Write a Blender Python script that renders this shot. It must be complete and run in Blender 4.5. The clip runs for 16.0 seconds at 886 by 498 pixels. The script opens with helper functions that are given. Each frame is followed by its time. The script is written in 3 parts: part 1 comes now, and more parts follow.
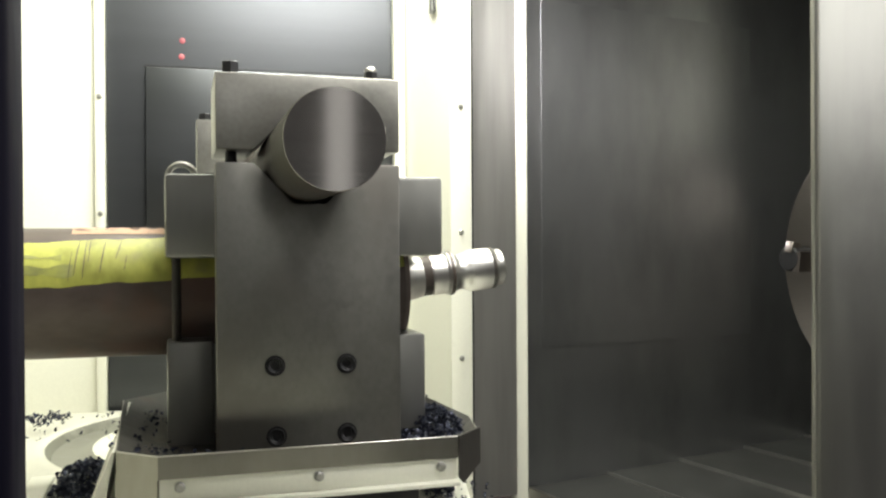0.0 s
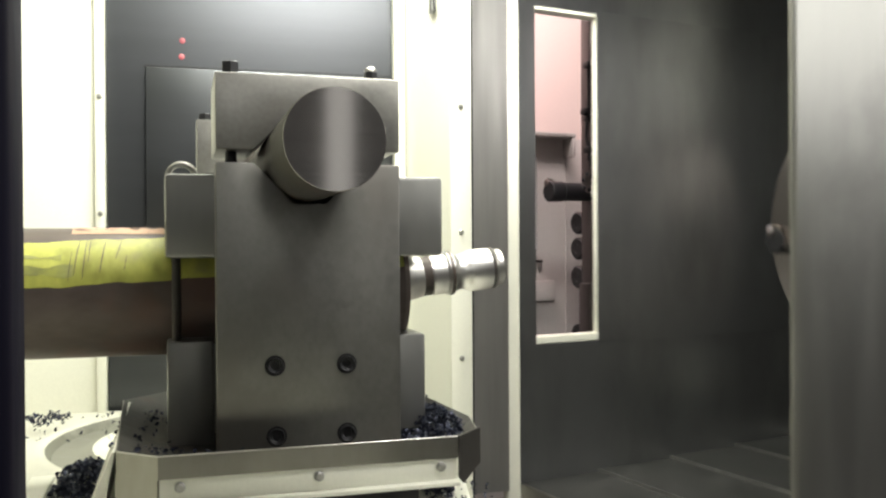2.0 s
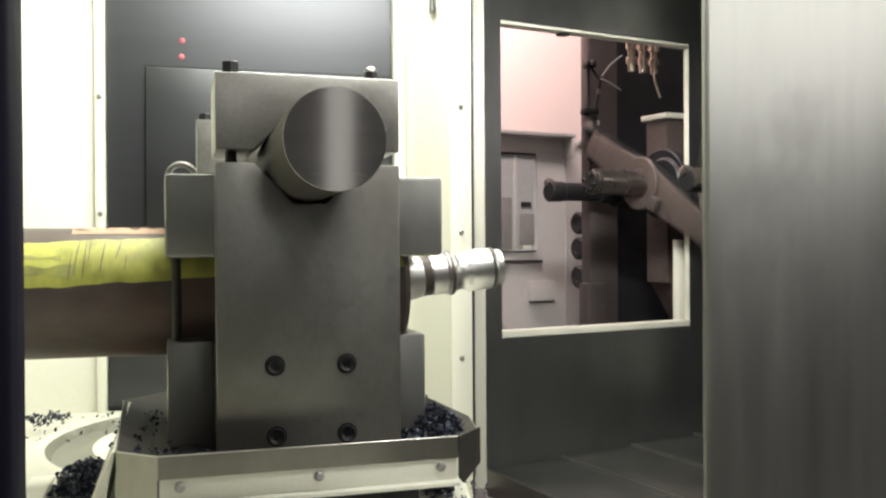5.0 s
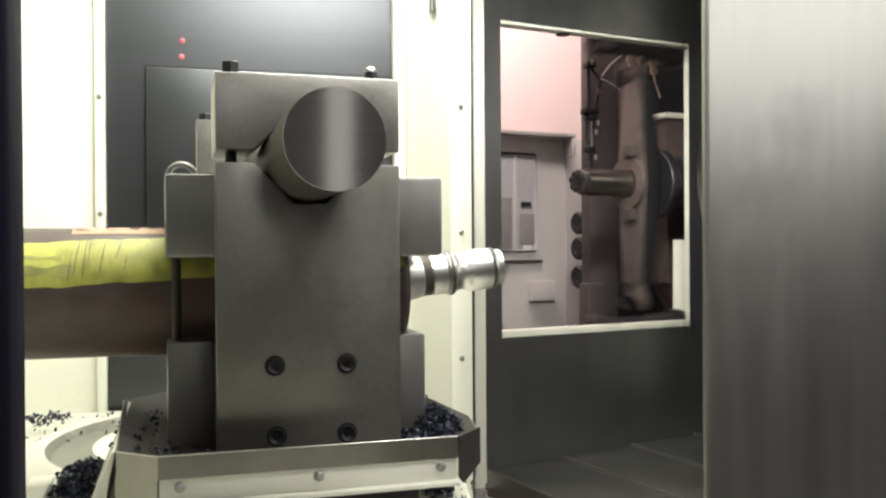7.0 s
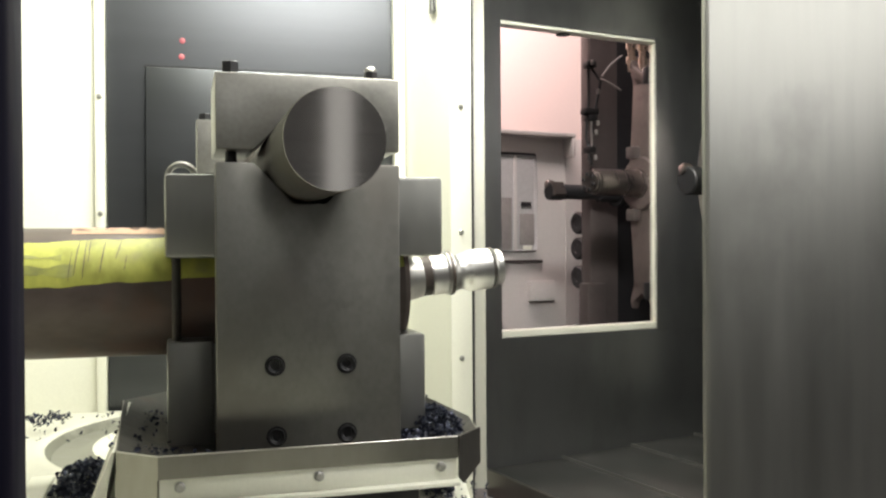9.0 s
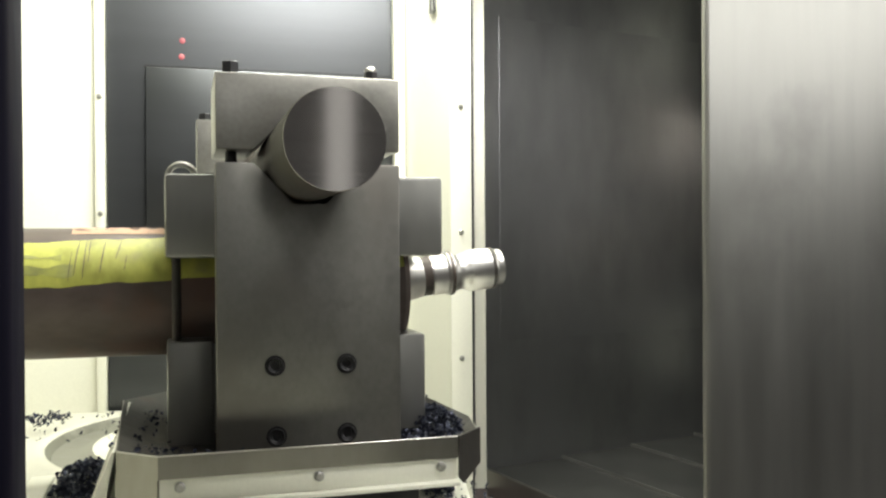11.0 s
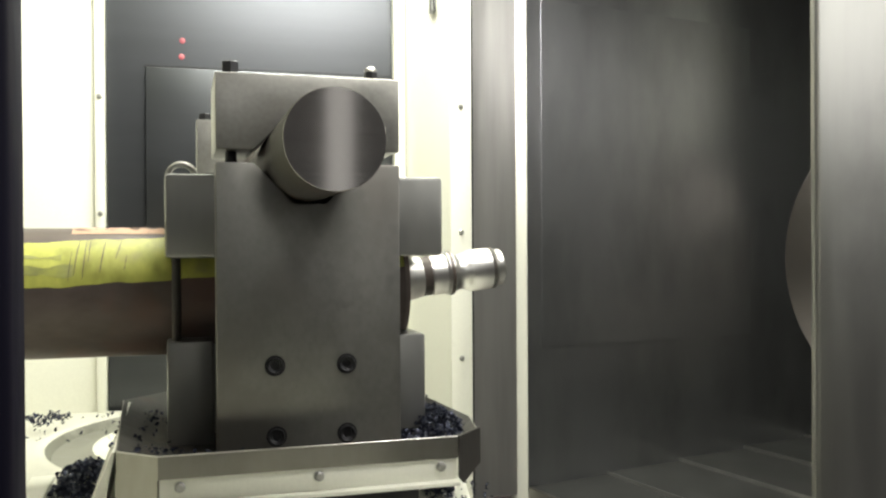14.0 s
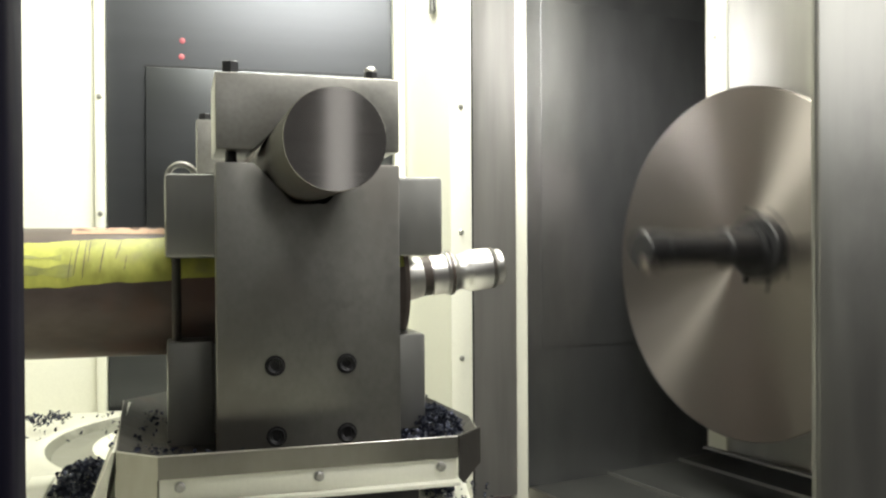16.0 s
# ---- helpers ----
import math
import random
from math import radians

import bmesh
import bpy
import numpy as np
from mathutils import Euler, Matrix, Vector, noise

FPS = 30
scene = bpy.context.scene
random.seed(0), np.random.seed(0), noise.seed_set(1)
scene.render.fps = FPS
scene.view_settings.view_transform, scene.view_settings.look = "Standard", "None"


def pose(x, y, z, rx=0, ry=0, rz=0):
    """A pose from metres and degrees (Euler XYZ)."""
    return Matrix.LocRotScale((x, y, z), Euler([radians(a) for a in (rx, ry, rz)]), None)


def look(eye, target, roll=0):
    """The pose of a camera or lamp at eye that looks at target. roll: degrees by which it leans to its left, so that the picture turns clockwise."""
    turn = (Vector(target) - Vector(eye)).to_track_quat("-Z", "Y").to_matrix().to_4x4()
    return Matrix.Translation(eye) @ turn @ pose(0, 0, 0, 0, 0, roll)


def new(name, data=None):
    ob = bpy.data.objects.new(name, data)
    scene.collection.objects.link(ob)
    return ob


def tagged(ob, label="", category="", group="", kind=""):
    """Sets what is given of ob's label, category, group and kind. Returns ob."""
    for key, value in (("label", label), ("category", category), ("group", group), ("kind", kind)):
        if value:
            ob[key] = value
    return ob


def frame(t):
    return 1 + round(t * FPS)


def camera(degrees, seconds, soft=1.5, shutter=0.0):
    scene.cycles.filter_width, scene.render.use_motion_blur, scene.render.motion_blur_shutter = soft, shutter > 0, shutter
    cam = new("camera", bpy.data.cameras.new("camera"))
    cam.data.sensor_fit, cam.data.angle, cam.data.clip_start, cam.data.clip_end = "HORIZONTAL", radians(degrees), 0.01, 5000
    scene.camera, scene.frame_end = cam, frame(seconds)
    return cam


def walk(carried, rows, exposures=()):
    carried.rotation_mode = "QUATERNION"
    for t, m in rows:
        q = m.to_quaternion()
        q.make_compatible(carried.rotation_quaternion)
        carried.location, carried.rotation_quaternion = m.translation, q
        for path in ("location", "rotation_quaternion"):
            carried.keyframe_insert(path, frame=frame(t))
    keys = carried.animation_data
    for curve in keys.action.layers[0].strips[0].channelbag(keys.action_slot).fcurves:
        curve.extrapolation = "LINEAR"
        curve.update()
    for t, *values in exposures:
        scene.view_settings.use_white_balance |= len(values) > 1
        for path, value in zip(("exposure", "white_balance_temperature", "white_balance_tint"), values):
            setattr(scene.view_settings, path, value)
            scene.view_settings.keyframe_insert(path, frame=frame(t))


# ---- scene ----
cam = camera(52.69, 16.0, soft=2.4, shutter=0.9)
CAM_POSE = pose(0, 0, 1.45, 89.6, 0, -16.3) @ pose(0, 0, 0, 0, 0, -0.35)
walk(cam, [(0.0, CAM_POSE), (16.0, CAM_POSE)], exposures=[(0.0, 0.0), (16.0, 0.0)])

# ---- light ----
world = bpy.data.worlds.new("hall_air")
world.use_nodes = True
world.node_tree.nodes["Background"].inputs[0].default_value = (0.75, 0.8, 0.9, 1)
world.node_tree.nodes["Background"].inputs[1].default_value = 0.065
scene.world = world


def area_light(name, m, sx, sy, watts, colour, spread=180):
    data = bpy.data.lights.new(name, "AREA")
    data.shape, data.size, data.size_y, data.energy, data.color = "RECTANGLE", sx, sy, watts, colour
    data.spread = radians(spread)
    ob = new(name, data)
    ob.matrix_world = m
    return ob


R_TURN = pose(0, 0, 0, 0, 0, 11.4)      # the spindle side stands turned by this much from the table side
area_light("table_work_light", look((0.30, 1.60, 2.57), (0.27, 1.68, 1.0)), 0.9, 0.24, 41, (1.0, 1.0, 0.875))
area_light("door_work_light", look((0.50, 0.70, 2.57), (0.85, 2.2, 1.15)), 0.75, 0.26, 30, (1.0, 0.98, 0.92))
area_light("hall_door_light", look((0.915, -3.4, 2.3), (0.5, 0.0, 1.5)), 0.16, 1.8, 0.9, (1.0, 0.98, 0.93))
# Unseen area lamp added to brighten the stainless front panel.
area_light("panel_fill_light", R_TURN @ look((4.4, -1.9, 3.2), (1.5, 1.1, 1.7)), 2.4, 1.9, 57, (1.0, 0.99, 0.95))
# Fill from behind the camera, added to lift the fixture's front plate.
area_light("fixture_fill_light", look((-0.9, -3.2, 2.9), (0.16, 1.15, 1.4)), 1.6, 0.9, 17, (1.0, 0.99, 0.94))
# Narrow unseen lamp added to brighten the magazine through the tool window.
area_light("magazine_fill_light", look((0.76, 1.45, 2.2), (1.42, 3.06, 1.42)), 0.3, 0.12, 1.8, (1.0, 0.97, 0.93), 50)
# Hidden pinkish lamp added above the housing, only to brighten the upper wall.
area_light("upper_wall_fill", R_TURN @ look((1.75, 3.72, 3.3), (2.2, 4.4, 2.2)), 2.0, 0.2, 46, (1.0, 0.75, 0.71))


# Second fill, out of view, for general light on changer and magazine frame.
area_light("changer_fill_light", R_TURN @ look((1.75, 2.36, 4.0), (2.35, 4.3, 2.0)), 2.0, 0.25, 75, (1.0, 0.84, 0.8))


# ---- materials ----
def material(name, colour, rough=0.5, metal=0.0, vary=0.15, scale=6.0, stretch=(1, 1, 1), bump=0.1, fine=60.0, stain=None, stain_scale=3.0, stain_at=0.62,
             rough_vary=0.12, aniso=0.0):
    m = bpy.data.materials.new(name)
    m.use_nodes = True
    t = m.node_tree
    b = t.nodes["Principled BSDF"]
    b.inputs["Metallic"].default_value = metal
    b.inputs["Anisotropic"].default_value = aniso
    co = t.nodes.new("ShaderNodeTexCoord")
    mp = t.nodes.new("ShaderNodeMapping")
    mp.inputs["Scale"].default_value = stretch
    t.links.new(co.outputs["Object"], mp.inputs[0])
    big, small = t.nodes.new("ShaderNodeTexNoise"), t.nodes.new("ShaderNodeTexNoise")
    big.inputs["Scale"].default_value, big.inputs["Detail"].default_value = scale, 6
    small.inputs["Scale"].default_value, small.inputs["Detail"].default_value = fine, 4
    for n in (big, small):
        t.links.new(mp.outputs[0], n.inputs["Vector"])
    mixed = t.nodes.new("ShaderNodeMath")
    mixed.operation = "ADD"
    t.links.new(big.outputs[0], mixed.inputs[0])
    t.links.new(small.outputs[0], mixed.inputs[1])
    ramp = t.nodes.new("ShaderNodeMapRange")
    ramp.inputs["From Min"].default_value, ramp.inputs["From Max"].default_value = 0.6, 1.4
    ramp.inputs["To Min"].default_value, ramp.inputs["To Max"].default_value = 1 - vary, 1 + vary
    t.links.new(mixed.outputs[0], ramp.inputs[0])
    hue = t.nodes.new("ShaderNodeHueSaturation")
    hue.inputs["Color"].default_value = (*colour, 1)
    t.links.new(ramp.outputs[0], hue.inputs["Value"])
    last = hue.outputs[0]
    if stain:
        sn = t.nodes.new("ShaderNodeTexNoise")
        sn.inputs["Scale"].default_value, sn.inputs["Detail"].default_value = stain_scale, 8
        t.links.new(co.outputs["Object"], sn.inputs["Vector"])
        sr = t.nodes.new("ShaderNodeMapRange")
        sr.inputs["From Min"].default_value, sr.inputs["From Max"].default_value = stain_at - 0.06, stain_at + 0.06
        t.links.new(sn.outputs[0], sr.inputs[0])
        mx = t.nodes.new("ShaderNodeMix")
        mx.data_type = "RGBA"
        t.links.new(sr.outputs[0], mx.inputs[0])
        t.links.new(last, mx.inputs[6])
        mx.inputs[7].default_value = (*stain, 1)
        last = mx.outputs[2]
    t.links.new(last, b.inputs["Base Color"])
    rr = t.nodes.new("ShaderNodeMapRange")
    rr.inputs["From Min"].default_value, rr.inputs["From Max"].default_value = 0.6, 1.4
    rr.inputs["To Min"].default_value, rr.inputs["To Max"].default_value = max(0.03, rough - rough_vary), min(1, rough + rough_vary)
    t.links.new(mixed.outputs[0], rr.inputs[0])
    t.links.new(rr.outputs[0], b.inputs["Roughness"])
    if bump:
        bp = t.nodes.new("ShaderNodeBump")
        bp.inputs["Strength"].default_value, bp.inputs["Distance"].default_value = bump, 0.002
        t.links.new(small.outputs[0], bp.inputs["Height"])
        t.links.new(bp.outputs[0], b.inputs["Normal"])
    return m


M_PLATE = material("ground_steel", (0.262, 0.258, 0.24), 0.44, 0.85, 0.12, 5, (1, 1, 0.7), 0.06, 170, stain=(0.222, 0.212, 0.195), stain_scale=6, stain_at=0.6, rough_vary=0.08)
M_CLAMP = material("blasted_steel", (0.38, 0.375, 0.345), 0.42, 0.85, 0.15, 7, (1, 1, 1), 0.08, 160, rough_vary=0.1)
M_BLOCK = material("milled_grey_steel", (0.31, 0.31, 0.295), 0.42, 0.8, 0.06, 4, (2, 2, 0.5), 0.02, 40, rough_vary=0.05)
M_CUT = material("saw_cut_steel", (0.36, 0.345, 0.335), 0.08, 0.85, 0.1, 3, (0.4, 1, 40), 0.0, 9, rough_vary=0.02)
M_GREYBAR = material("dark_grey_bar", (0.045, 0.041, 0.037), 0.58, 0.15, 0.35, 9, bump=0.2, fine=70, stain=(0.06, 0.046, 0.038), stain_scale=8, stain_at=0.55)
M_SCALE = material("forge_scale", (0.105, 0.083, 0.074), 0.5, 0.3, 0.3, 7, (0.6, 1, 1), 0.2, 60, stain=(0.135, 0.084, 0.068), stain_scale=7, stain_at=0.56)
M_YELLOW = material("yellow_marking_paint", (0.42, 0.43, 0.085), 0.5, 0.0, 0.45, 11, (1, 0.8, 0.5), 0.12, 46, stain=(0.33, 0.3, 0.12), stain_scale=13, stain_at=0.62)
M_SMEAR = material("oil_smeared_paint", (0.25, 0.26, 0.09), 0.35, 0.0, 0.4, 16, (0.6, 1, 3), 0.1, 50, stain=(0.36, 0.37, 0.09), stain_scale=26, stain_at=0.52)
M_COPPER = material("scraped_pink_primer", (0.44, 0.28, 0.19), 0.6, 0.1, 0.2, 14, stain=(0.09, 0.06, 0.05), stain_scale=34, stain_at=0.62)
M_TURNED = material("turned_bright_steel", (0.68, 0.67, 0.645), 0.36, 1.0, 0.08, 4, (60, 1, 1), 0.0, 20, rough_vary=0.05)
M_CREAM = material("cream_enamel", (0.75, 0.75, 0.655), 0.4, 0.0, 0.05, 2, bump=0.03, fine=220)
# Base darker than M_CREAM to hold the pan's weaker light; stains are random.
M_CREAM_DIM_STAINED = material("cream_enamel_dim_stained", (0.60, 0.595, 0.515), 0.5, 0.0, 0.08, 3, bump=0.05, fine=90, stain=(0.45, 0.43, 0.36), stain_scale=6, stain_at=0.64)
# Grey copy of the cream enamel that carries the groove's shade.
M_GROOVE_SHADE = material("groove_shade_enamel", (0.2, 0.2, 0.165), 0.4, 0.0, 0.25, 5, bump=0.05, fine=60, stain=(0.33, 0.33, 0.28), stain_scale=9, stain_at=0.6)
M_DARKPANEL = material("dark_blue_steel", (0.075, 0.079, 0.085), 0.32, 0.85, 0.06, 1.5, (0.4, 1, 6), 0.0, 7, rough_vary=0.01)
M_STAIN = material("brushed_stainless", (0.375, 0.372, 0.35), 0.37, 0.95, 0.2, 2.4, (3, 3, 0.3), 0.0, 5, rough_vary=0.06, stain=(0.33, 0.326, 0.308), stain_scale=4, stain_at=0.6)
M_SHEET = material("brushed_side_sheet", (0.38, 0.375, 0.362), 0.46, 0.9, 0.14, 2.4, (7, 7, 0.5), 0.0, 7, rough_vary=0.06)
M_TRAY = material("tray_stainless", (0.29, 0.28, 0.25), 0.38, 0.9, 0.14, 5, (2, 2, 1), 0.02, 25, rough_vary=0.06)
M_HUB = material("worn_hub_steel", (0.22, 0.195, 0.185), 0.28, 0.95, 0.04, 2, (10, 1, 1), 0.0, 6, rough_vary=0.02)
M_DULL = material("dull_stainless", (0.345, 0.35, 0.36), 0.36, 0.95, 0.2, 1.6, (2.2, 2.2, 0.9), 0.0, 5, rough_vary=0.015, stain=(0.36, 0.365, 0.38), stain_scale=2.2, stain_at=0.56)
M_FLOORSTEEL = material("way_cover_steel", (0.10, 0.102, 0.098), 0.55, 0.8, 0.15, 3, (1, 1, 1), 0.0, 12, rough_vary=0.06)
M_BLACK = material("black_oxide", (0.022, 0.022, 0.024), 0.45, 0.4, 0.2, 20, bump=0.1)
M_NAVY = material("dark_navy_rubber", (0.006, 0.005, 0.016), 0.6, 0.0, 0.2, 8, (1, 1, 0.3))
M_NAVY.node_tree.nodes["Principled BSDF"].inputs["Specular IOR Level"].default_value = 0.15
M_CHIP = material("blue_steel_swarf", (0.045, 0.05, 0.075), 0.42, 0.85, 0.4, 30, rough_vary=0.15)
M_ZINC = material("zinc_screw", (0.33, 0.33, 0.31), 0.4, 0.9, 0.1, 30)
M_DISC = material("turned_face_plate", (0.24, 0.218, 0.203), 0.37, 0.95, 0.02, 3, bump=0.0, fine=60, aniso=0.9, rough_vary=0.008)
tangent = M_DISC.node_tree.nodes.new("ShaderNodeTangent")
tangent.direction_type, tangent.axis = "RADIAL", "X"
M_DISC.node_tree.links.new(tangent.outputs[0], M_DISC.node_tree.nodes["Principled BSDF"].inputs["Tangent"])
M_DISC.node_tree.nodes["Principled BSDF"].inputs["Anisotropic Rotation"].default_value = 0.25
M_HALL = material("hall_grey_wall", (0.2, 0.2, 0.2), 0.7, 0.0, 0.1, 1.0, bump=0.02)
M_PINKWALL = material("hall_wall_white", (0.75, 0.635, 0.605), 0.6, 0.0, 0.03, 1.5, bump=0.02)
M_GREYWALL = material("magazine_cover_white", (0.62, 0.6, 0.58), 0.5, 0.0, 0.05, 2, bump=0.03)
M_BROWN = material("brown_grey_casting", (0.07, 0.058, 0.056), 0.5, 0.2, 0.18, 6, bump=0.15, fine=50)
M_ARM = material("changer_arm_steel", (0.13, 0.103, 0.096), 0.5, 0.4, 0.2, 8, stain=(0.1, 0.075, 0.07), stain_scale=12)
M_LINER = material("dark_tray_sheet", (0.055, 0.053, 0.046), 0.55, 0.4, 0.2, 6, bump=0.05, fine=50, stain=(0.07, 0.055, 0.045), stain_scale=16, stain_at=0.62)
M_CABLE = material("pale_grey_cable", (0.3, 0.28, 0.27), 0.6, 0.0, 0.15, 20, bump=0.0)
M_BRASS = material("brass_fitting", (0.74, 0.65, 0.54), 0.3, 0.95, 0.1, 20)
M_GLASS = material("grey_window_film", (0.52, 0.52, 0.52), 0.15, 0.0, 0.1, 2, bump=0)
M_CONCRETE = material("hall_concrete", (0.22, 0.22, 0.21), 0.7, 0.0, 0.15, 2)
# Faint red glow that paints the reflections on the back panel.
M_RED = bpy.data.materials.new("red_reflection_glow")
M_RED.use_nodes = True
M_RED.node_tree.nodes["Principled BSDF"].inputs["Base Color"].default_value = (0.3, 0.07, 0.085, 1)
M_RED.node_tree.nodes["Principled BSDF"].inputs["Emission Color"].default_value = (1, 0.08, 0.12, 1)
M_RED.node_tree.nodes["Principled BSDF"].inputs["Emission Strength"].default_value = 0.03


# ---- shapes ----
def box(x0, x1, y0, y1, z0, z1, bevel=0.003, seg=2):
    bm = bmesh.new()
    bmesh.ops.create_cube(bm, size=1)
    for v in bm.verts:
        v.co = Vector((x0 if v.co.x < 0 else x1, y0 if v.co.y < 0 else y1, z0 if v.co.z < 0 else z1))
    if bevel:
        bmesh.ops.bevel(bm, geom=list(bm.edges), offset=bevel, segments=seg, affect="EDGES", profile=0.5)
    return bm


def prism(outline, a, b, axis="y", bevel=0.0):
    """An outline of (first, second) coordinates pushed from a to b along the axis."""
    bm = bmesh.new()
    put = {"y": lambda p, h: (p[0], h, p[1]), "x": lambda p, h: (h, p[0], p[1]), "z": lambda p, h: (p[0], p[1], h)}[axis]
    low = [bm.verts.new(put(p, a)) for p in outline]
    high = [bm.verts.new(put(p, b)) for p in outline]
    n = len(outline)
    bm.faces.new(low), bm.faces.new(high)
    for i in range(n):
        bm.faces.new((low[i], low[(i + 1) % n], high[(i + 1) % n], high[i]))
    bmesh.ops.recalc_face_normals(bm, faces=bm.faces)
    if bevel:
        bmesh.ops.bevel(bm, geom=[e for e in bm.edges if e.calc_face_angle(0) > 0.5], offset=bevel, segments=2, affect="EDGES", profile=0.5)
    return bm


def lathe(profile, m=None, n=48):
    """Rings of (along, radius) about the x axis, smooth where the profile is."""
    bm = bmesh.new()
    rings = []
    for a, r in profile:
        rings.append([bm.verts.new((a, r * math.cos(2 * math.pi * i / n), r * math.sin(2 * math.pi * i / n))) for i in range(n)] if r > 1e-6 else [bm.verts.new((a, 0, 0))])
    for p, q in zip(rings, rings[1:]):
        for i in range(n):
            j = (i + 1) % n
            if len(p) == 1 and len(q) > 1:
                bm.faces.new((p[0], q[i], q[j]))
            elif len(q) == 1 and len(p) > 1:
                bm.faces.new((p[i], q[0], p[j]))
            elif len(p) > 1:
                bm.faces.new((p[i], q[i], q[j], p[j]))
    bmesh.ops.recalc_face_normals(bm, faces=bm.faces)
    if m is not None:
        bmesh.ops.transform(bm, matrix=m, verts=bm.verts)
    return bm


def rod(p, q, r, n=24, chamfer=0.0):
    p, q = Vector(p), Vector(q)
    length = (q - p).length
    c = chamfer
    m = Matrix.Translation(p) @ (q - p).to_track_quat("X", "Z").to_matrix().to_4x4()
    prof = [(0, 0), (0, r - c), (c, r), (length - c, r), (length, r - c), (length, 0)] if c else [(0, 0), (0, r), (length, r), (length, 0)]
    return lathe(prof, m, n)


def pipe_run(points, r, n=10):
    """A bent tube along points."""
    bm = bmesh.new()
    pts = [Vector(p) for p in points]
    rings = []
    for i, p in enumerate(pts):
        d = (pts[min(i + 1, len(pts) - 1)] - pts[max(i - 1, 0)]).normalized()
        s = d.cross(Vector((0.3, 0.2, 0.93))).normalized()
        u = s.cross(d)
        rings.append([bm.verts.new(p + r * (math.cos(2 * math.pi * k / n) * s + math.sin(2 * math.pi * k / n) * u)) for k in range(n)])
    for a, b in zip(rings, rings[1:]):
        for k in range(n):
            bm.faces.new((a[k], a[(k + 1) % n], b[(k + 1) % n], b[k]))
    bm.faces.new(rings[0]), bm.faces.new(rings[-1])
    bmesh.ops.recalc_face_normals(bm, faces=bm.faces)
    return bm


def join(*bms):
    whole = bmesh.new()
    for b in bms:
        me = bpy.data.meshes.new("piece")
        b.to_mesh(me)
        b.free()
        whole.from_mesh(me)
        bpy.data.meshes.remove(me)
    return whole


def part(name, bm, mat, parent=None, label="", m=None):
    me = bpy.data.meshes.new(name)
    bm.normal_update()
    for e in bm.edges:
        e.smooth = e.calc_face_angle(0) < 0.6
    for f in bm.faces:
        f.smooth = True
    bm.to_mesh(me)
    bm.free()
    me.materials.append(mat)
    ob = new(name, me)
    if parent is not None:
        ob.parent = parent
    if m is not None:
        ob.matrix_basis = m
    if label:
        ob["label"] = label
    return ob


def thing(name, label, category, m=None, group="", kind=""):
    ob = new(name)
    if m is not None:
        ob.matrix_basis = m
    return tagged(ob, label, category, group, kind)


def structure(name, bm, mat, label, category, m=None):
    return tagged(part(name, bm, mat, None, "", m), label, category, "", "structure")


def share(ob, parent, m):
    """The same mesh once more, as a part of its own."""
    o = new(ob.name.split(".")[0], ob.data)
    o.parent = parent
    o.matrix_basis = m
    return o


# ---- table side: walls, floor ----
structure("floor_hall", box(-5, 6, -5, 6.5, -0.1, 0.0, 0), M_CONCRETE, "grey concrete hall floor under the machine", "floor")
structure("ceiling_hall", box(-5, 6, -5, 6.5, 5.0, 5.1, 0), M_HALL, "grey hall roof high above the machine", "ceiling")
for nm, b in (("wall_hall_front", (-5, 6, -5.1, -5, 0, 5)), ("wall_hall_west", (-5.1, -5, -5, 6.5, 0, 5)), ("wall_hall_east", (6, 6.1, -5, 6.5, 0, 5)), ("wall_hall_rear", (-5, 6, 6.5, 6.6, 0, 5))):
    structure(nm, box(*b, 0), M_HALL, "grey plain hall wall far behind the machine", "wall")

wall_back = structure("wall_back", box(-0.163, 0.512, 2.2, 2.24, 0.7, 2.6, 0), M_DARKPANEL, "dark blue-grey steel back panel of the work area", "wall")
part("access_panel", box(-0.077, 0.505, 0.0, 0.012, -0.433, 0.0, 0.002), M_DARKPANEL, wall_back, "", pose(0, 2.188, 1.863, -1.2))
part("panel_seam", box(-0.0805, 0.505, 2.196, 2.204, 1.864, 1.869, 0), M_BLACK, wall_back, "black rubber seam")
wall_left = structure("wall_left", box(-1.3, -0.186, 2.17, 2.24, 0.7, 2.6, 0.002), M_CREAM, "cream enamelled sheet wall beside the back panel", "wall")
part("flange", box(-0.1857, -0.165, 2.155, 2.24, 0.7, 2.6, 0.002), M_CREAM, wall_left)
structure("wall_side_west", box(-1.34, -1.3, 0.5, 2.24, 0.7, 2.6, 0.0), M_CREAM, "cream enamelled side wall of the work area", "wall")
wall_right = structure("wall_right", prism([(0.512, 2.17), (0.538, 2.17), (0.538, 2.24), (0.512, 2.24)], 0.7, 2.6, "z"), M_CREAM, "cream narrow wall flange beside the back panel", "wall")
structure("wall_right_return", prism([(0.538, 2.19), (0.586, 1.955), (0.6, 1.955), (0.556, 2.24), (0.538, 2.24)], 0.7, 2.6, "z"), M_CREAM, "cream angled return wall beside the corner post", "wall")
post = structure("corner_post", box(0.586, 0.6365, 1.94, 1.975, 0.7, 2.6, 0.002), M_CREAM, "cream corner post with a row of small screws", "post")


def screw(parent, x, y, z, r=0.006):
    o = part("screw", join(lathe([(0, r), (-0.002, r * 0.95), (-0.004, r * 0.55), (-0.0042, 0)], pose(0, 0, 0, 0, 0, 90), 14)), M_ZINC, parent)
    o.matrix_basis = pose(x, y, z)
    return o


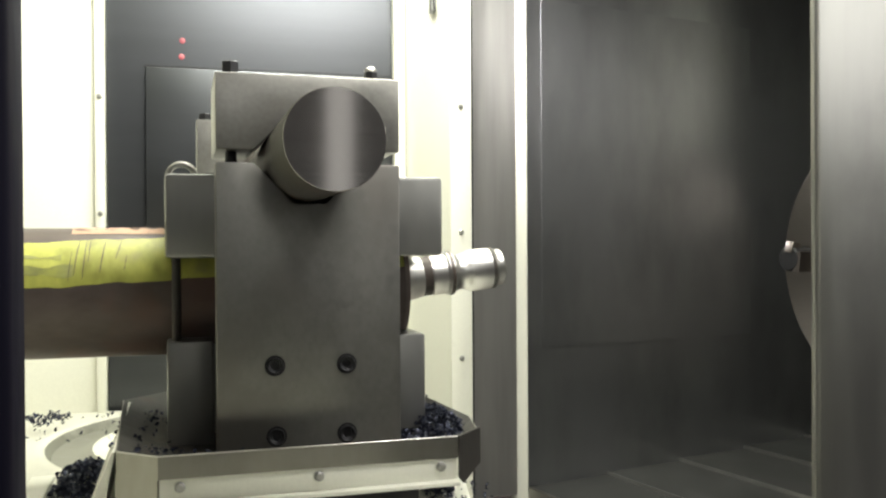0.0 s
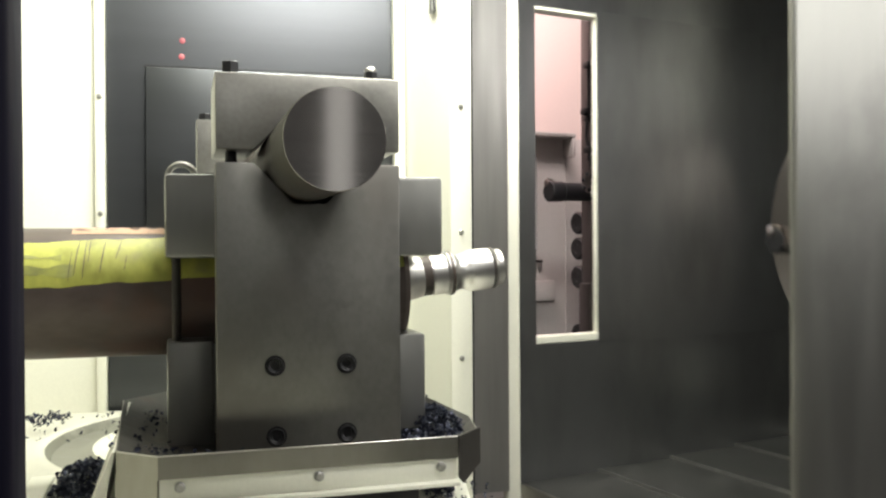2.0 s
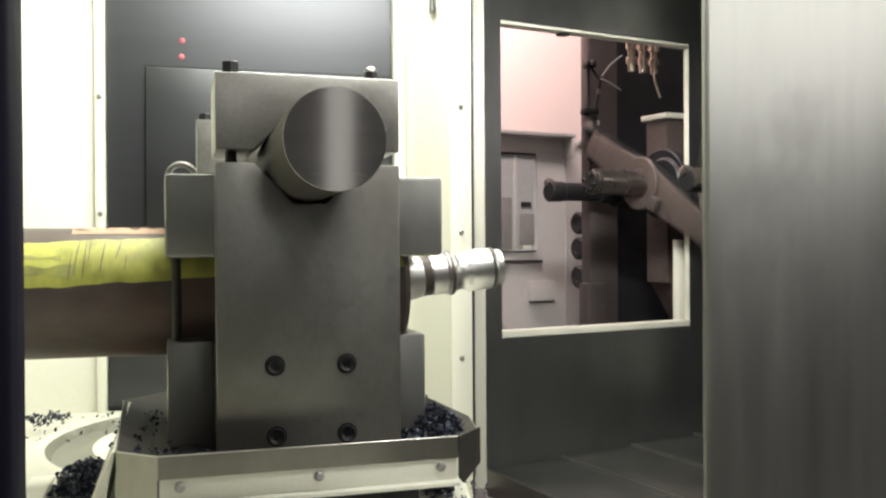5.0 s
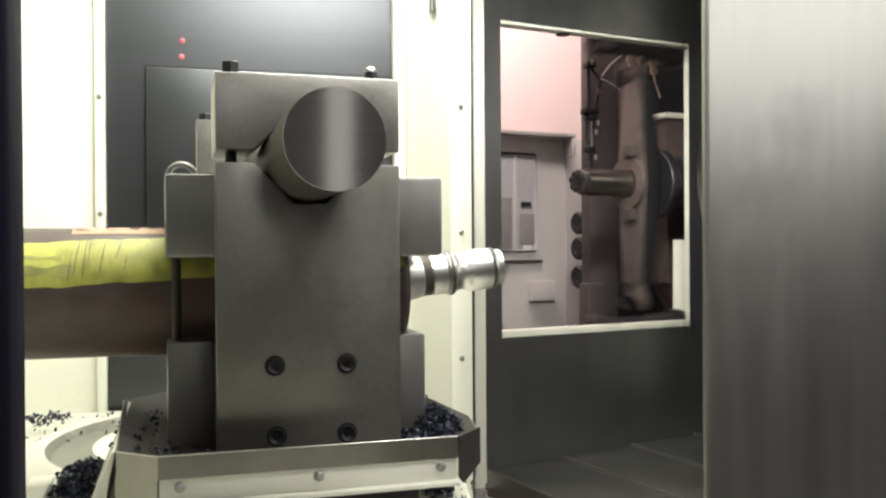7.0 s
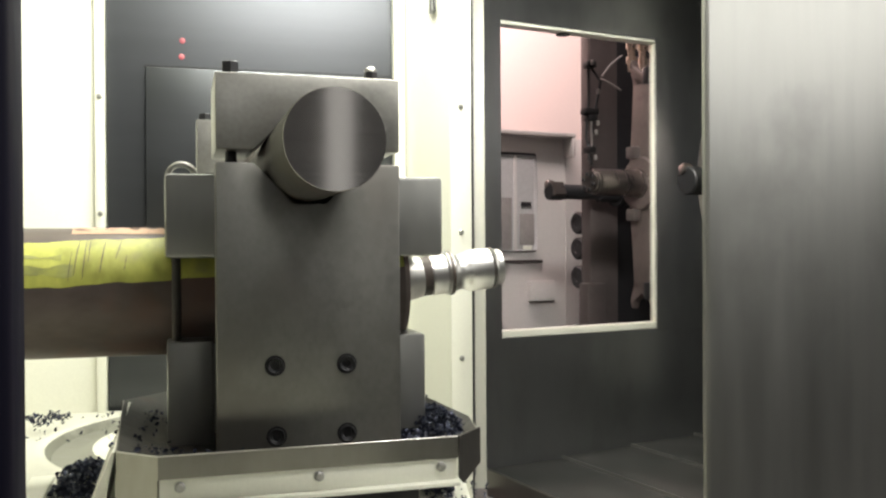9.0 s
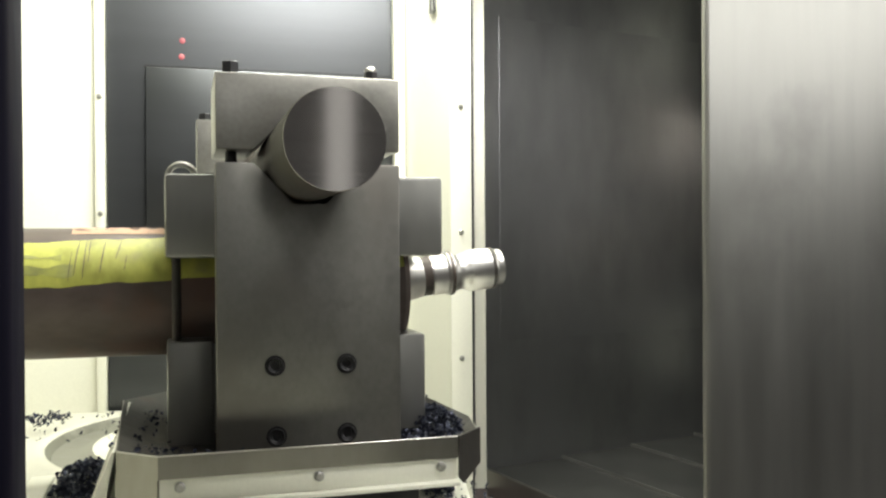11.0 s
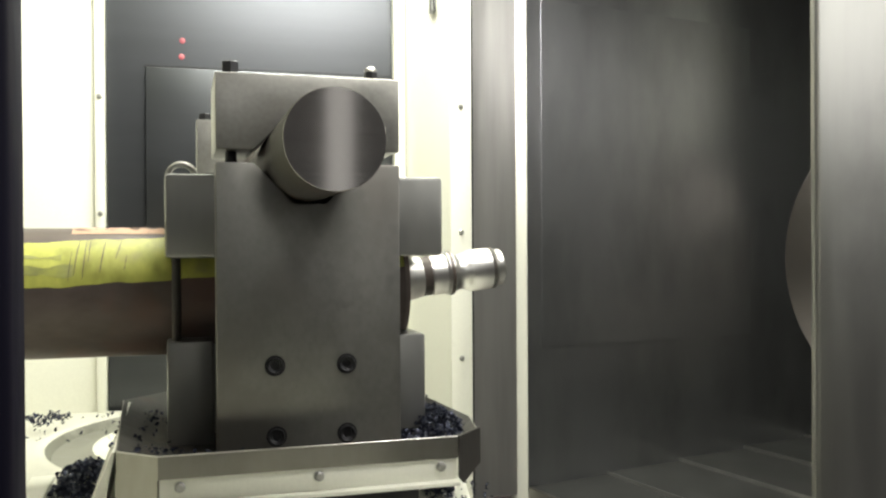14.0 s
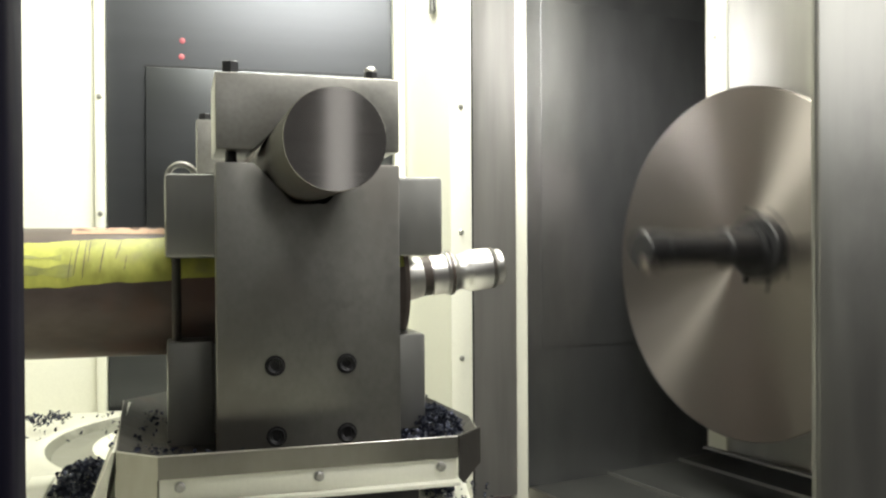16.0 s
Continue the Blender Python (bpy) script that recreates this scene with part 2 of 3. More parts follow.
# Black strip added where the gap beside the post lies in the dark.
part("seal", box(0.6366, 0.643, 1.95, 1.972, 0.7, 2.6, 0), M_BLACK, post, "black strip standing in for the dark gap")
s0 = screw(post, 0.6105, 1.939, 1.759)
for z in (1.474, 1.187, 0.90, 2.045):
    share(s0, post, pose(0.6105, 1.939, z))
for z in (1.785, 1.52, 1.25):
    share(s0, wall_left, pose(-0.175, 2.154, z))
structure("ceiling", box(-1.34, 0.64, 0.75, 2.24, 2.6, 2.64, 0), M_CREAM, "cream enamelled ceiling of the work area", "ceiling")

# Out-of-view upright added to darken the front panel while it stands forward.
structure("panel_light_blocker", box(1.14, 1.2, 0.68, 0.72, 0.3, 2.7, 0.004), M_CREAM_DIM_STAINED, "unseen cream upright added to block light from the front panel", "door frame", R_TURN)
clip = thing("cable_clip", "small dark cable clip on the cream return wall", "clip", pose(0.568, 2.02, 2.0))
part("clip_body", box(-0.008, 0.004, -0.02, 0.004, -0.015, 0.05, 0.003), M_ZINC, clip)
part("cable_end", rod((-0.004, -0.018, 0.03), (0.0, -0.024, -0.012), 0.003, 10), M_BLACK, clip)

# cream chip floor with a round groove about the table
structure("floor_chip_pan", box(-1.3, 0.3, 0.68, 2.17, 1.03, 1.07, 0.0), M_CREAM_DIM_STAINED, "cream enamelled chip pan floor strewn with swarf", "floor")
structure("drain_ledge", prism([(0.31, 1.17), (0.385, 1.17), (0.425, 1.345), (0.31, 1.36)], 1.06, 1.08, "z"), M_CREAM, "cream enamelled ledge beside the table strewn with swarf", "ledge")
structure("pan_block", box(-0.225, -0.19, 1.30, 1.5, 1.071, 1.094, 0.004), M_CREAM, "small cream block on the chip pan", "block")
structure("floor_drain", box(0.3, 0.64, 0.68, 2.17, 0.78, 0.82, 0.0), M_CREAM, "lower cream drain floor beside the table", "floor")


def sector(profile, x, y, a0, a1, n=64):
    """Part of a turned shape about an upright axis, from profile rows of (z, radius)."""
    bm = bmesh.new()
    rows = [[bm.verts.new((x + q * math.cos(a), y + q * math.sin(a), z)) for z, q in profile] for a in [a0 + (a1 - a0) * i / n for i in range(n + 1)]]
    for p, q in zip(rows, rows[1:]):
        for k in range(len(profile) - 1):
            bm.faces.new((p[k], q[k], q[k + 1], p[k + 1]))
    bmesh.ops.recalc_face_normals(bm, faces=bm.faces)
    return bm


structure("guard_ring", sector([(1.0705, 0.47), (1.074, 0.41), (1.09, 0.375), (1.093, 0.362), (1.09, 0.35)], 0.116, 1.73, 1.5, 4.6), M_CREAM_DIM_STAINED, "cream raised guard ring round the rotary table", "guard")
# The shade inside the groove is painted as a grey ring.
structure("guard_groove", sector([(1.0905, 0.351), (1.076, 0.34), (1.073, 0.305), (1.086, 0.272)], 0.116, 1.73, 1.5, 4.6), M_GROOVE_SHADE, "groove of the guard ring, its shade put into grey colour", "groove")
structure("guard_plateau", sector([(1.0855, 0.2725), (1.089, 0.262), (1.0895, 0.25), (1.0895, 0.12)], 0.116, 1.73, 1.5, 4.6), M_CREAM, "cream inner plate of the guard ring", "guard")
structure("door_post", box(-0.42, -0.0803, 0.47, 0.53, 0.3, 2.7, 0.012, 3), M_NAVY, "dark navy rubber-edged door post near the camera", "door post")
# Red reflections on the panel, modelled as two small glowing spots.
pl = thing("pilot_light", "two small glowing red spots standing in for reflections on the dark panel", "light", pose(0.006, 2.2, 1.93))
for dz, dx in ((0.0, 0.0), (-0.038, -0.002)):
    part("red_spot", lathe([(0, 0.007), (0.001, 0.007), (0.002, 0.004), (0.0022, 0)], pose(dx, -0.001, dz, 0, 0, -90), 14), M_RED, pl)

# ---- table, tray and fixture ----
table = thing("rotary_table", "cream-skirted rotary table under the steel tray", "table", pose(0.16, 1.48, 0))
part("table_base", lathe([(0.3, 0), (0.3, 0.26), (1.1, 0.26), (1.12, 0.24), (1.12, 0)], pose(0, 0, 0, 0, -90, 0), 64), M_CREAM_DIM_STAINED, table)

RIM = [(-0.028, 1.088), (0.336, 1.088), (0.376, 1.129), (0.392, 1.212), (0.376, 1.389), (0.35, 1.57), (-0.026, 1.572), (-0.091, 1.505), (-0.077, 1.131)]
tray = thing("chip_tray", "folded stainless chip tray with a cream skirt, littered with swarf", "tray")


def tray_mesh(liner=False):
    bm = bmesh.new()
    inner = [(0.16 + (x - 0.16) * 0.992, 1.4 + (y - 1.4) * 0.992) for x, y in RIM]
    floor_ring = [(0.16 + (x - 0.16) * 0.8, 1.4 + (y - 1.4) * 0.86) for x, y in RIM]
    loops = []
    rows = ((inner, 1.2032), (floor_ring, 1.18)) if liner else ((RIM, 1.176), (RIM, 1.2025), (inner, 1.2025), (floor_ring, 1.178))
    for pts, z in rows:
        loops.append([bm.verts.new((*p, z)) for p in pts])
    for a, b in zip(loops, loops[1:]):
        for i in range(len(a)):
            j = (i + 1) % len(a)
            bm.faces.new((a[i], a[j], b[j], b[i]))
    bm.faces.new(loops[-1])
    if liner:
        bmesh.ops.recalc_face_normals(bm, faces=bm.faces)
        return bm
    bm.faces.new(list(reversed(loops[0])))
    bmesh.ops.recalc_face_normals(bm, faces=bm.faces)
    return bm


part("tray_sheet", tray_mesh(), M_TRAY, tray)
# Darker stained sheet laid over the tray's inside.
part("tray_liner", tray_mesh(True), M_LINER, tray, "dark stained inner sheet")
skirt = part("front_skirt", join(box(-0.027, 0.335, 1.09, 1.096, 1.148, 1.177, 0.001), box(-0.027, 0.337, 1.078, 1.096, 1.1425, 1.148, 0.001)), M_CREAM, tray, "cream skirt strip with small screws")
s1 = screw(skirt, -0.004, 1.089, 1.166, 0.0065)
for x in (0.159, 0.314):
    share(s1, skirt, pose(x, 1.089, 1.166))


def gusset():
    """Folded plate over the tray's cut corner, with clipped lower corners."""
    bm = bmesh.new()
    outline = [(-0.02, 1.2045), (-0.02, 1.152), (0.18, 1.142), (1.02, 1.158), (1.02, 1.2045)]
    sides = []
    for d in (0.0012, 0.0042):
        sides.append([bm.verts.new((0.336 + 0.04 * k + 0.7 * d, 1.088 + 0.041 * k - 0.7 * d, z)) for k, z in outline])
    bm.faces.new(sides[0])
    bm.faces.new(list(reversed(sides[1])))
    for i in range(5):
        j = (i + 1) % 5
        bm.faces.new((sides[0][i], sides[1][i], sides[1][j], sides[0][j]))
    bmesh.ops.recalc_face_normals(bm, faces=bm.faces)
    return bm


# Thin bright bead added for the highlight along the tray's front rim.
part("rim_highlight", pipe_run([(-0.077, 1.131, 1.2035), (-0.028, 1.0885, 1.2035), (0.336, 1.0885, 1.2032)], 0.0009, 8), M_TURNED, tray, "bright bead standing in for the rim's highlight")
part("corner_gusset", gusset(), M_GREYBAR, tray, "dark folded corner gusset")
part("side_apron", prism([(-0.029, 1.089), (-0.078, 1.131), (-0.075, 1.134), (-0.026, 1.093)], 1.08, 1.177, "z"), M_TRAY, tray)
part("side_guard", join(prism([(-0.079, 1.2005), (-0.098, 1.10), (-0.122, 1.10), (-0.082, 1.2005)], 1.14, 1.50, "y")), M_CREAM, tray, "cream sloping side guard")
part("lower_pan", box(-0.07, 0.30, 1.14, 1.5, 1.1, 1.174, 0.004), M_BLACK, tray)

fixture = thing("bar_fixture", "heavy ground steel vee-block fixture bolted to the tray", "fixture")
CX0, CZ0 = 0.1595, 1.562


def vee_plate(z0, z1, up, y0, y1, x0=0.0415, x1=0.277, half=0.0708, deep=0.051):
    """A plate with a vee notch in its upper or lower edge."""
    if up:
        pts = [(x0, z0), (x1, z0), (x1, z1), (CX0 + half, z1), (CX0 + 0.0198, z1 - deep), (CX0 - 0.0198, z1 - deep), (CX0 - half, z1), (x0, z1)]
    else:
        pts = [(x0, z0), (x0, z1), (x1, z1), (x1, z0), (CX0 + half, z0), (CX0 + 0.0198, z0 + deep), (CX0 - 0.0198, z0 + deep), (CX0 - half, z0)]
    return prism(pts, y0, y1, "y", 0.0018)


plate = part("front_plate", vee_plate(1.180, 1.5525, True, 1.15, 1.198), M_PLATE, fixture)
part("top_clamp", vee_plate(1.5695, 1.6655, False, 1.15, 1.30), M_CLAMP, fixture, "lighter blasted steel clamp")
part("rear_plate", vee_plate(1.180, 1.5525, True, 1.56, 1.62, 0.026, 0.30), M_PLATE, fixture)
part("rear_clamp", vee_plate(1.5695, 1.66, False, 1.56, 1.64, 0.026, 0.30), M_CLAMP, fixture, "lighter blasted steel clamp")
part("upper_beam", box(-0.0205, 0.351, 1.2, 1.53, 1.432, 1.5415, 0.006), M_BLOCK, fixture)
lower = part("lower_block", box(0.0415, 0.297, 1.32, 1.50, 1.176, 1.315, 0.003), M_BLOCK, fixture)
part("cheek", box(-0.02, 0.0405, 1.25, 1.50, 1.176, 1.319, 0.004), M_BLOCK, lower)
part("cheek", box(0.298, 0.338, 1.25, 1.50, 1.176, 1.319, 0.004), M_BLOCK, lower)
for x, z in ((0.113, 1.295), (0.205, 1.294), (0.1145, 1.205), (0.205, 1.204)):
    b = part("socket_bolt", lathe([(-0.001, 0.0), (-0.001, 0.0055), (-0.004, 0.006), (-0.006, 0.0095), (-0.003, 0.0105), (0.002, 0.0105)], pose(x, 1.15, z, 0, 0, 90), 20), M_BLACK, fixture, "black socket head bolt")
    part("counterbore", lathe([(-0.0006, 0.0106), (-0.0006, 0.013), (0.001, 0.0132)], pose(x, 1.15, z, 0, 0, 90), 24), M_BLACK, b)
for x, y, top, r in ((0.0625, 1.19, 1.686, 0.0115), (0.2475, 1.19, 1.681, 0.009), (0.041, 1.6, 1.675, 0.0115)):
    st = part("clamp_stud", rod((x, y, 1.54), (x, y, 1.665), 0.0075), M_BLACK, fixture, "black clamp stud")
    part("hexagon_nut", rod((x, y, 1.661), (x, y, top), r, 6, 0.001), M_BLACK, st)
    if x > 0.2:
        part("nut_dome", lathe([(top, 0.0085), (top + 0.004, 0.0075), (top + 0.007, 0.004), (top + 0.008, 0)], pose(x, y, 0, 0, -90, 0), 18), M_CLAMP, st, "dull domed nut top")
for x, y in ((-0.007, 1.266), (0.0, 1.495), (0.33, 1.495)):
    part("tie_rod", rod((x, y, 1.31), (x, y, 1.44), 0.006), M_GREYBAR, fixture)
part("lifting_eye", pipe_run([(0.001 + 0.0185 * math.cos(a), 1.32, 1.545 + 0.0185 * math.sin(a)) for a in [math.pi * k / 16 for k in range(-1, 18)]], 0.0045, 10), M_ZINC, fixture, "bright steel lifting eye")

# ---- workpieces ----
stub_pipe = thing("clamped_round_bar", "dark round steel bar with saw-cut face in vee clamp", "steel bar", pose(CX0, 0, CZ0))
part("bar_body", lathe([(0.955, 0.0558), (0.957, 0.0568), (1.66, 0.0568), (1.66, 0)], pose(0, 0, 0, 0, 0, 90), 64), M_GREYBAR, stub_pipe)
part("cut_face", lathe([(0.9535, 0), (0.9535, 0.0557), (0.9541, 0.0562), (0.957, 0.0562)], pose(0, 0, 0, 0, 0, 90), 64), M_CUT, stub_pipe, "bright saw-cut end face")

BAR = pose(0, 1.375, 1.3815)
forging = thing("long_forged_bar", "long forged steel bar with yellow paint and a turned bright journal", "steel bar", BAR)
part("bar_body", lathe([(-0.75, 0), (-0.75, 0.0925), (0.318, 0.0925), (0.327, 0.085), (0.329, 0)], None, 72), M_SCALE, forging)


def bar_skin(x0, x1, a0, a1, r, ragged=0.004, n=40, slope=0.0):
    """A thin patch that lies on the bar between two angles, with uneven edges."""
    bm = bmesh.new()
    rnd = random.Random(5)
    rows = []
    for i in range(n + 1):
        x = x0 + (x1 - x0) * i / n
        d0, d1 = [(math.sin(x * 55 + c) + 0.6 * math.sin(x * 140 + 2 * c) + rnd.uniform(-0.3, 0.3)) * ragged / r / 1.6 for c in (0.4, 2.1)]
        low, high = a0 + d0 + slope * (x + 0.1), a1 + d1 + min(0.0, slope * 1.5 * (x + 0.06))
        rows.append([bm.verts.new((x, -r * math.cos(a), r * math.sin(a))) for a in [low + (high - low) * k / 10 for k in range(11)]])
    for p, q in zip(rows, rows[1:]):
        for k in range(10):
            bm.faces.new((p[k], q[k], q[k + 1], p[k + 1]))
    bmesh.ops.recalc_face_normals(bm, faces=bm.faces)
    return bm


part("paint_band", bar_skin(-0.45, 0.317, 0.17, 0.98, 0.0931, 0.0018, 110, 0.5), M_YELLOW, forging, "yellow brushed marking paint")


for x0, x1, a0, a1 in ((-0.25, -0.14, 0.30, 0.46), (-0.25, -0.155, 0.56, 0.63)):
    part("oil_smear", bar_skin(x0, x1, a0, a1, 0.0934, 0.004, 30), M_SMEAR, forging, "dark oily smear on the paint")


def scratch(x, lean, a0, a1, wide):
    """A thin scraped line across the paint."""
    bm = bmesh.new()
    q, rows = 0.0935, []
    for k in range(9):
        a, w = a0 + (a1 - a0) * k / 8, wide * (0.35 + 0.65 * math.sin(math.pi * (k + 0.5) / 9))
        rows.append([bm.verts.new((x + lean * k / 8 + d, -q * math.cos(a), q * math.sin(a))) for d in (-w, w)])
    for p, c in zip(rows, rows[1:]):
        bm.faces.new((p[0], p[1], c[1], c[0]))
    bmesh.ops.recalc_face_normals(bm, faces=bm.faces)
    return bm


for x, lean, a0, a1, wide in ((-0.146, 0.004, 0.22, 0.7, 0.0005), (-0.139, 0.006, 0.3, 0.95, 0.0007), (-0.128, 0.004, 0.24, 0.93, 0.0006), (-0.121, 0.002, 0.5, 0.95, 0.0005),
                              (-0.106, 0.006, 0.34, 0.9, 0.0007), (-0.086, 0.008, 0.55, 0.95, 0.0005), (-0.075, 0.003, 0.36, 0.62, 0.0004)):
    part("scratch", scratch(x, lean, a0, a1, wide), M_SCALE, forging, "thin dark scratch")
part("scraped_band", bar_skin(-0.146, 0.0, 1.12, 1.7, 0.0932, 0.001), M_COPPER, forging, "scraped pinkish band with dark specks")
J_POSE = pose(0.341, 0, 0.0125, 0, -6, 0)
journal = part("journal", lathe([(-0.04, 0.04), (0.0, 0.037), (0.006, 0.0355), (0.018, 0.0335), (0.022, 0.0325), (0.0225, 0.031), (0.038, 0.030), (0.0385, 0.0325), (0.062, 0.0315), (0.066, 0.035),
                                 (0.074, 0.035), (0.077, 0.031), (0.083, 0.0285), (0.092, 0.0285), (0.10, 0.032), (0.104, 0.0335), (0.137, 0.0335), (0.1375, 0.031), (0.142, 0.031), (0.1425, 0.0335),
                                 (0.146, 0.0325), (0.148, 0.029), (0.157, 0.029), (0.159, 0.027), (0.159, 0.0)], J_POSE, 64), M_TURNED, forging, "bright turned journal with grooves")
for x0, x1, q in ((0.0235, 0.037, 0.0312), (0.067, 0.073, 0.0353), (0.1378, 0.1418, 0.0312)):
    part("groove_ring", lathe([(x0, q - 0.001), (x0, q), (x1, q), (x1, q - 0.001)], J_POSE, 48), M_GREYBAR, forging, "dark groove ring")

# ---- swarf ----


def curl(bm, p, size, rnd):
    """One small curled chip."""
    turn = Euler((rnd.uniform(0, 6.28), rnd.uniform(0, 6.28), rnd.uniform(0, 6.28))).to_matrix()
    n, w, prev = rnd.randint(3, 7), size * 0.6, None
    for i in range(n):
        a = i * 0.75
        r = size * (0.6 + 0.05 * i)
        v0 = bm.verts.new(p + turn @ Vector((r * math.cos(a), r * math.sin(a), i * size * 0.12)))
        v1 = bm.verts.new(p + turn @ Vector((r * math.cos(a), r * math.sin(a), i * size * 0.12 + w)))
        if prev:
            bm.faces.new((prev[0], v0, v1, prev[1]))
        prev = (v0, v1)


def swarf(name, spots, label, seed):
    """spots: centre x, y, ground z, radius x, radius y, heap height, count, chip size."""
    rnd = random.Random(seed)
    bm = bmesh.new()
    for x, y, z, rx, ry, h, count, size in spots:
        for _ in range(count):
            a, q = rnd.uniform(0, 6.283), math.sqrt(rnd.random())
            top = z + h * (1 - q) ** 0.7
            curl(bm, Vector((x + rx * q * math.cos(a), y + ry * q * math.sin(a), top * 1.0 - rnd.random() ** 2 * h * (1 - q) * 0.5 + size * 0.4)), size * rnd.uniform(0.6, 1.3), rnd)
    ob = part(name, bm, M_CHIP)
    return tagged(ob, label, "swarf", "", "stuff")


swarf("swarf_heap", [(0.335, 1.42, 1.19, 0.045, 0.1, 0.04, 1000, 0.0045), (0.355, 1.25, 1.186, 0.034, 0.12, 0.024, 1300, 0.0045), (0.31, 1.19, 1.18, 0.05, 0.05, 0.008, 350, 0.0045)], "heap of curled blue steel swarf on the chip tray", 3)
swarf("swarf_pile", [(-0.145, 1.50, 1.08, 0.042, 0.1, 0.028, 900, 0.006), (-0.16, 1.42, 1.076, 0.045, 0.05, 0.012, 260, 0.006)], "loose pile of dark steel swarf on the cream pan", 4)
swarf("swarf_scatter", [(-0.268, 1.975, 1.094, 0.045, 0.06, 0.004, 120, 0.006), (-0.22, 1.95, 1.085, 0.14, 0.16, 0.0, 40, 0.005), (0.362, 1.285, 1.081, 0.022, 0.05, 0.012, 260, 0.005),
                        (0.39, 1.27, 1.081, 0.05, 0.07, 0.0, 40, 0.004), (0.42, 1.5, 0.825, 0.1, 0.3, 0.02, 200, 0.008)], "scattered dark swarf on the cream pan floor", 6)
swarf("bar_specks", [(-0.075, 1.352, 1.4715, 0.07, 0.014, 0.0, 36, 0.0026)], "small dark swarf specks lying on the scraped bar", 12)
swarf("tray_swarf", [(-0.05, 1.30, 1.1865, 0.045, 0.17, 0.004, 60, 0.0055), (-0.03, 1.16, 1.188, 0.04, 0.03, 0.003, 30, 0.0055), (0.03, 1.14, 1.188, 0.05, 0.02, 0.002, 14, 0.006)], "dark curls of swarf lying in the tray", 8)

# ---- spindle side enclosure: moves in and out along its depth ----
enclosure = thing("sliding_enclosure", "dull stainless sliding spindle enclosure with a tool change window", "machine enclosure", R_TURN)
V_WALL = 1.98
U0, U1, Z0, Z1 = 1.342, 2.062, 1.174, 2.089
back = part("rear_wall", join(box(1.26, U0, V_WALL, V_WALL + 0.03, 0.8, 2.6, 0), box(U1, 3.2, V_WALL, V_WALL + 0.03, 0.8, 2.6, 0),
                              box(U0, U1, V_WALL, V_WALL + 0.03, 0.8, Z0, 0), box(U0, U1, V_WALL, V_WALL + 0.03, Z1, 2.6, 0)), M_DULL, enclosure)
part("window_sill", box(U0 + 0.001, U1, V_WALL + 0.003, V_WALL + 0.045, Z0 + 0.001, Z0 + 0.02, 0.001), M_CREAM, enclosure, "cream window sill strip")
part("window_head", box(U0 + 0.001, U1, V_WALL + 0.003, V_WALL + 0.045, Z1 - 0.010, Z1 - 0.001, 0.001), M_CREAM, enclosure, "cream window head strip")
part("head_clip", box(1.565, 1.60, V_WALL + 0.02, V_WALL + 0.046, Z1 - 0.016, Z1 - 0.0105, 0.001), M_BLACK, enclosure, "small black clip under the window head")
part("edge_strip", prism([(1.236, V_WALL - 0.002), (1.236, V_WALL - 0.009), (1.266, V_WALL - 0.03), (1.27, V_WALL - 0.03), (1.27, V_WALL - 0.002)], 0.76, 2.6, "z"), M_CREAM, enclosure, "cream edge strip")
part("side_sheet", prism([(1.085, V_WALL - 0.006), (1.085, V_WALL - 0.012), (1.16, V_WALL - 0.013), (1.232, V_WALL - 0.029), (1.236, V_WALL - 0.029), (1.236, V_WALL - 0.006)], 0.8, 2.6, "z"), M_SHEET, enclosure, "brushed stainless telescoping side sheet")
part("front_panel", prism([(1.055, 0.88), (1.0565, 0.8768), (1.0605, 0.8752), (1.066, 0.875), (3.2, 0.875), (3.2, 0.883), (1.055, 0.883)], 0.6, 2.7, "z"), M_STAIN, enclosure, "brushed stainless front panel")
part("end_wall", box(3.2, 3.24, 0.875, 2.01, 0.7, 2.6, 0), M_DULL, enclosure)
part("roof", box(1.05, 3.24, 0.886, 2.01, 2.6, 2.63, 0), M_DULL, enclosure)
for i, u in enumerate((1.29, 1.55, 1.81, 2.07, 2.33, 2.59)):
    part("way_cover", box(u, u + 0.29, 0.93, V_WALL - 0.001, 0.76, 0.807 + 0.007 * i, 0.002), M_FLOORSTEEL, enclosure)
    # Brighter strip draws the thin highlight on this cover's step.
    part("edge_highlight", box(u - 0.005, u - 0.0005, 0.93, V_WALL - 0.001, 0.79, 0.809 + 0.007 * i, 0.001), M_STAIN, enclosure, "bright strip standing in for the cover edge's highlight")
part("floor_rail", box(1.268, 1.282, 0.93, V_WALL - 0.034, 0.74, 0.815, 0.002), M_TRAY, enclosure, "dull steel floor rail")
shutter = part("shutter", join(box(-0.006, 0.755, 0.0, 0.0014, Z0 - 0.006, Z1 + 0.006, 0)), M_DULL, enclosure, "dull steel sliding shutter")
part("shutter_edge", box(-0.0005, 0.011, 0.0017, 0.03, Z0 + 0.021, Z1 - 0.011, 0.001), M_CREAM, shutter, "cream shutter edge")

# ---- spindle ----
saddle = thing("spindle_saddle", "steel spindle saddle cover with a cream edge strip", "machine cover", R_TURN)
part("saddle_plate", box(0.05, 0.08, -0.35, 0.10, 0.94, 2.58, 0.001), M_STAIN, saddle)
part("lower_lip", box(0.03, 0.05, -0.35, 0.165, 0.935, 0.94, 0.001), M_DULL, saddle)
strip = part("edge_strip", box(0.045, 0.075, 0.101, 0.165, 0.94, 2.58, 0.002), M_CREAM, saddle, "cream edge strip with screws")
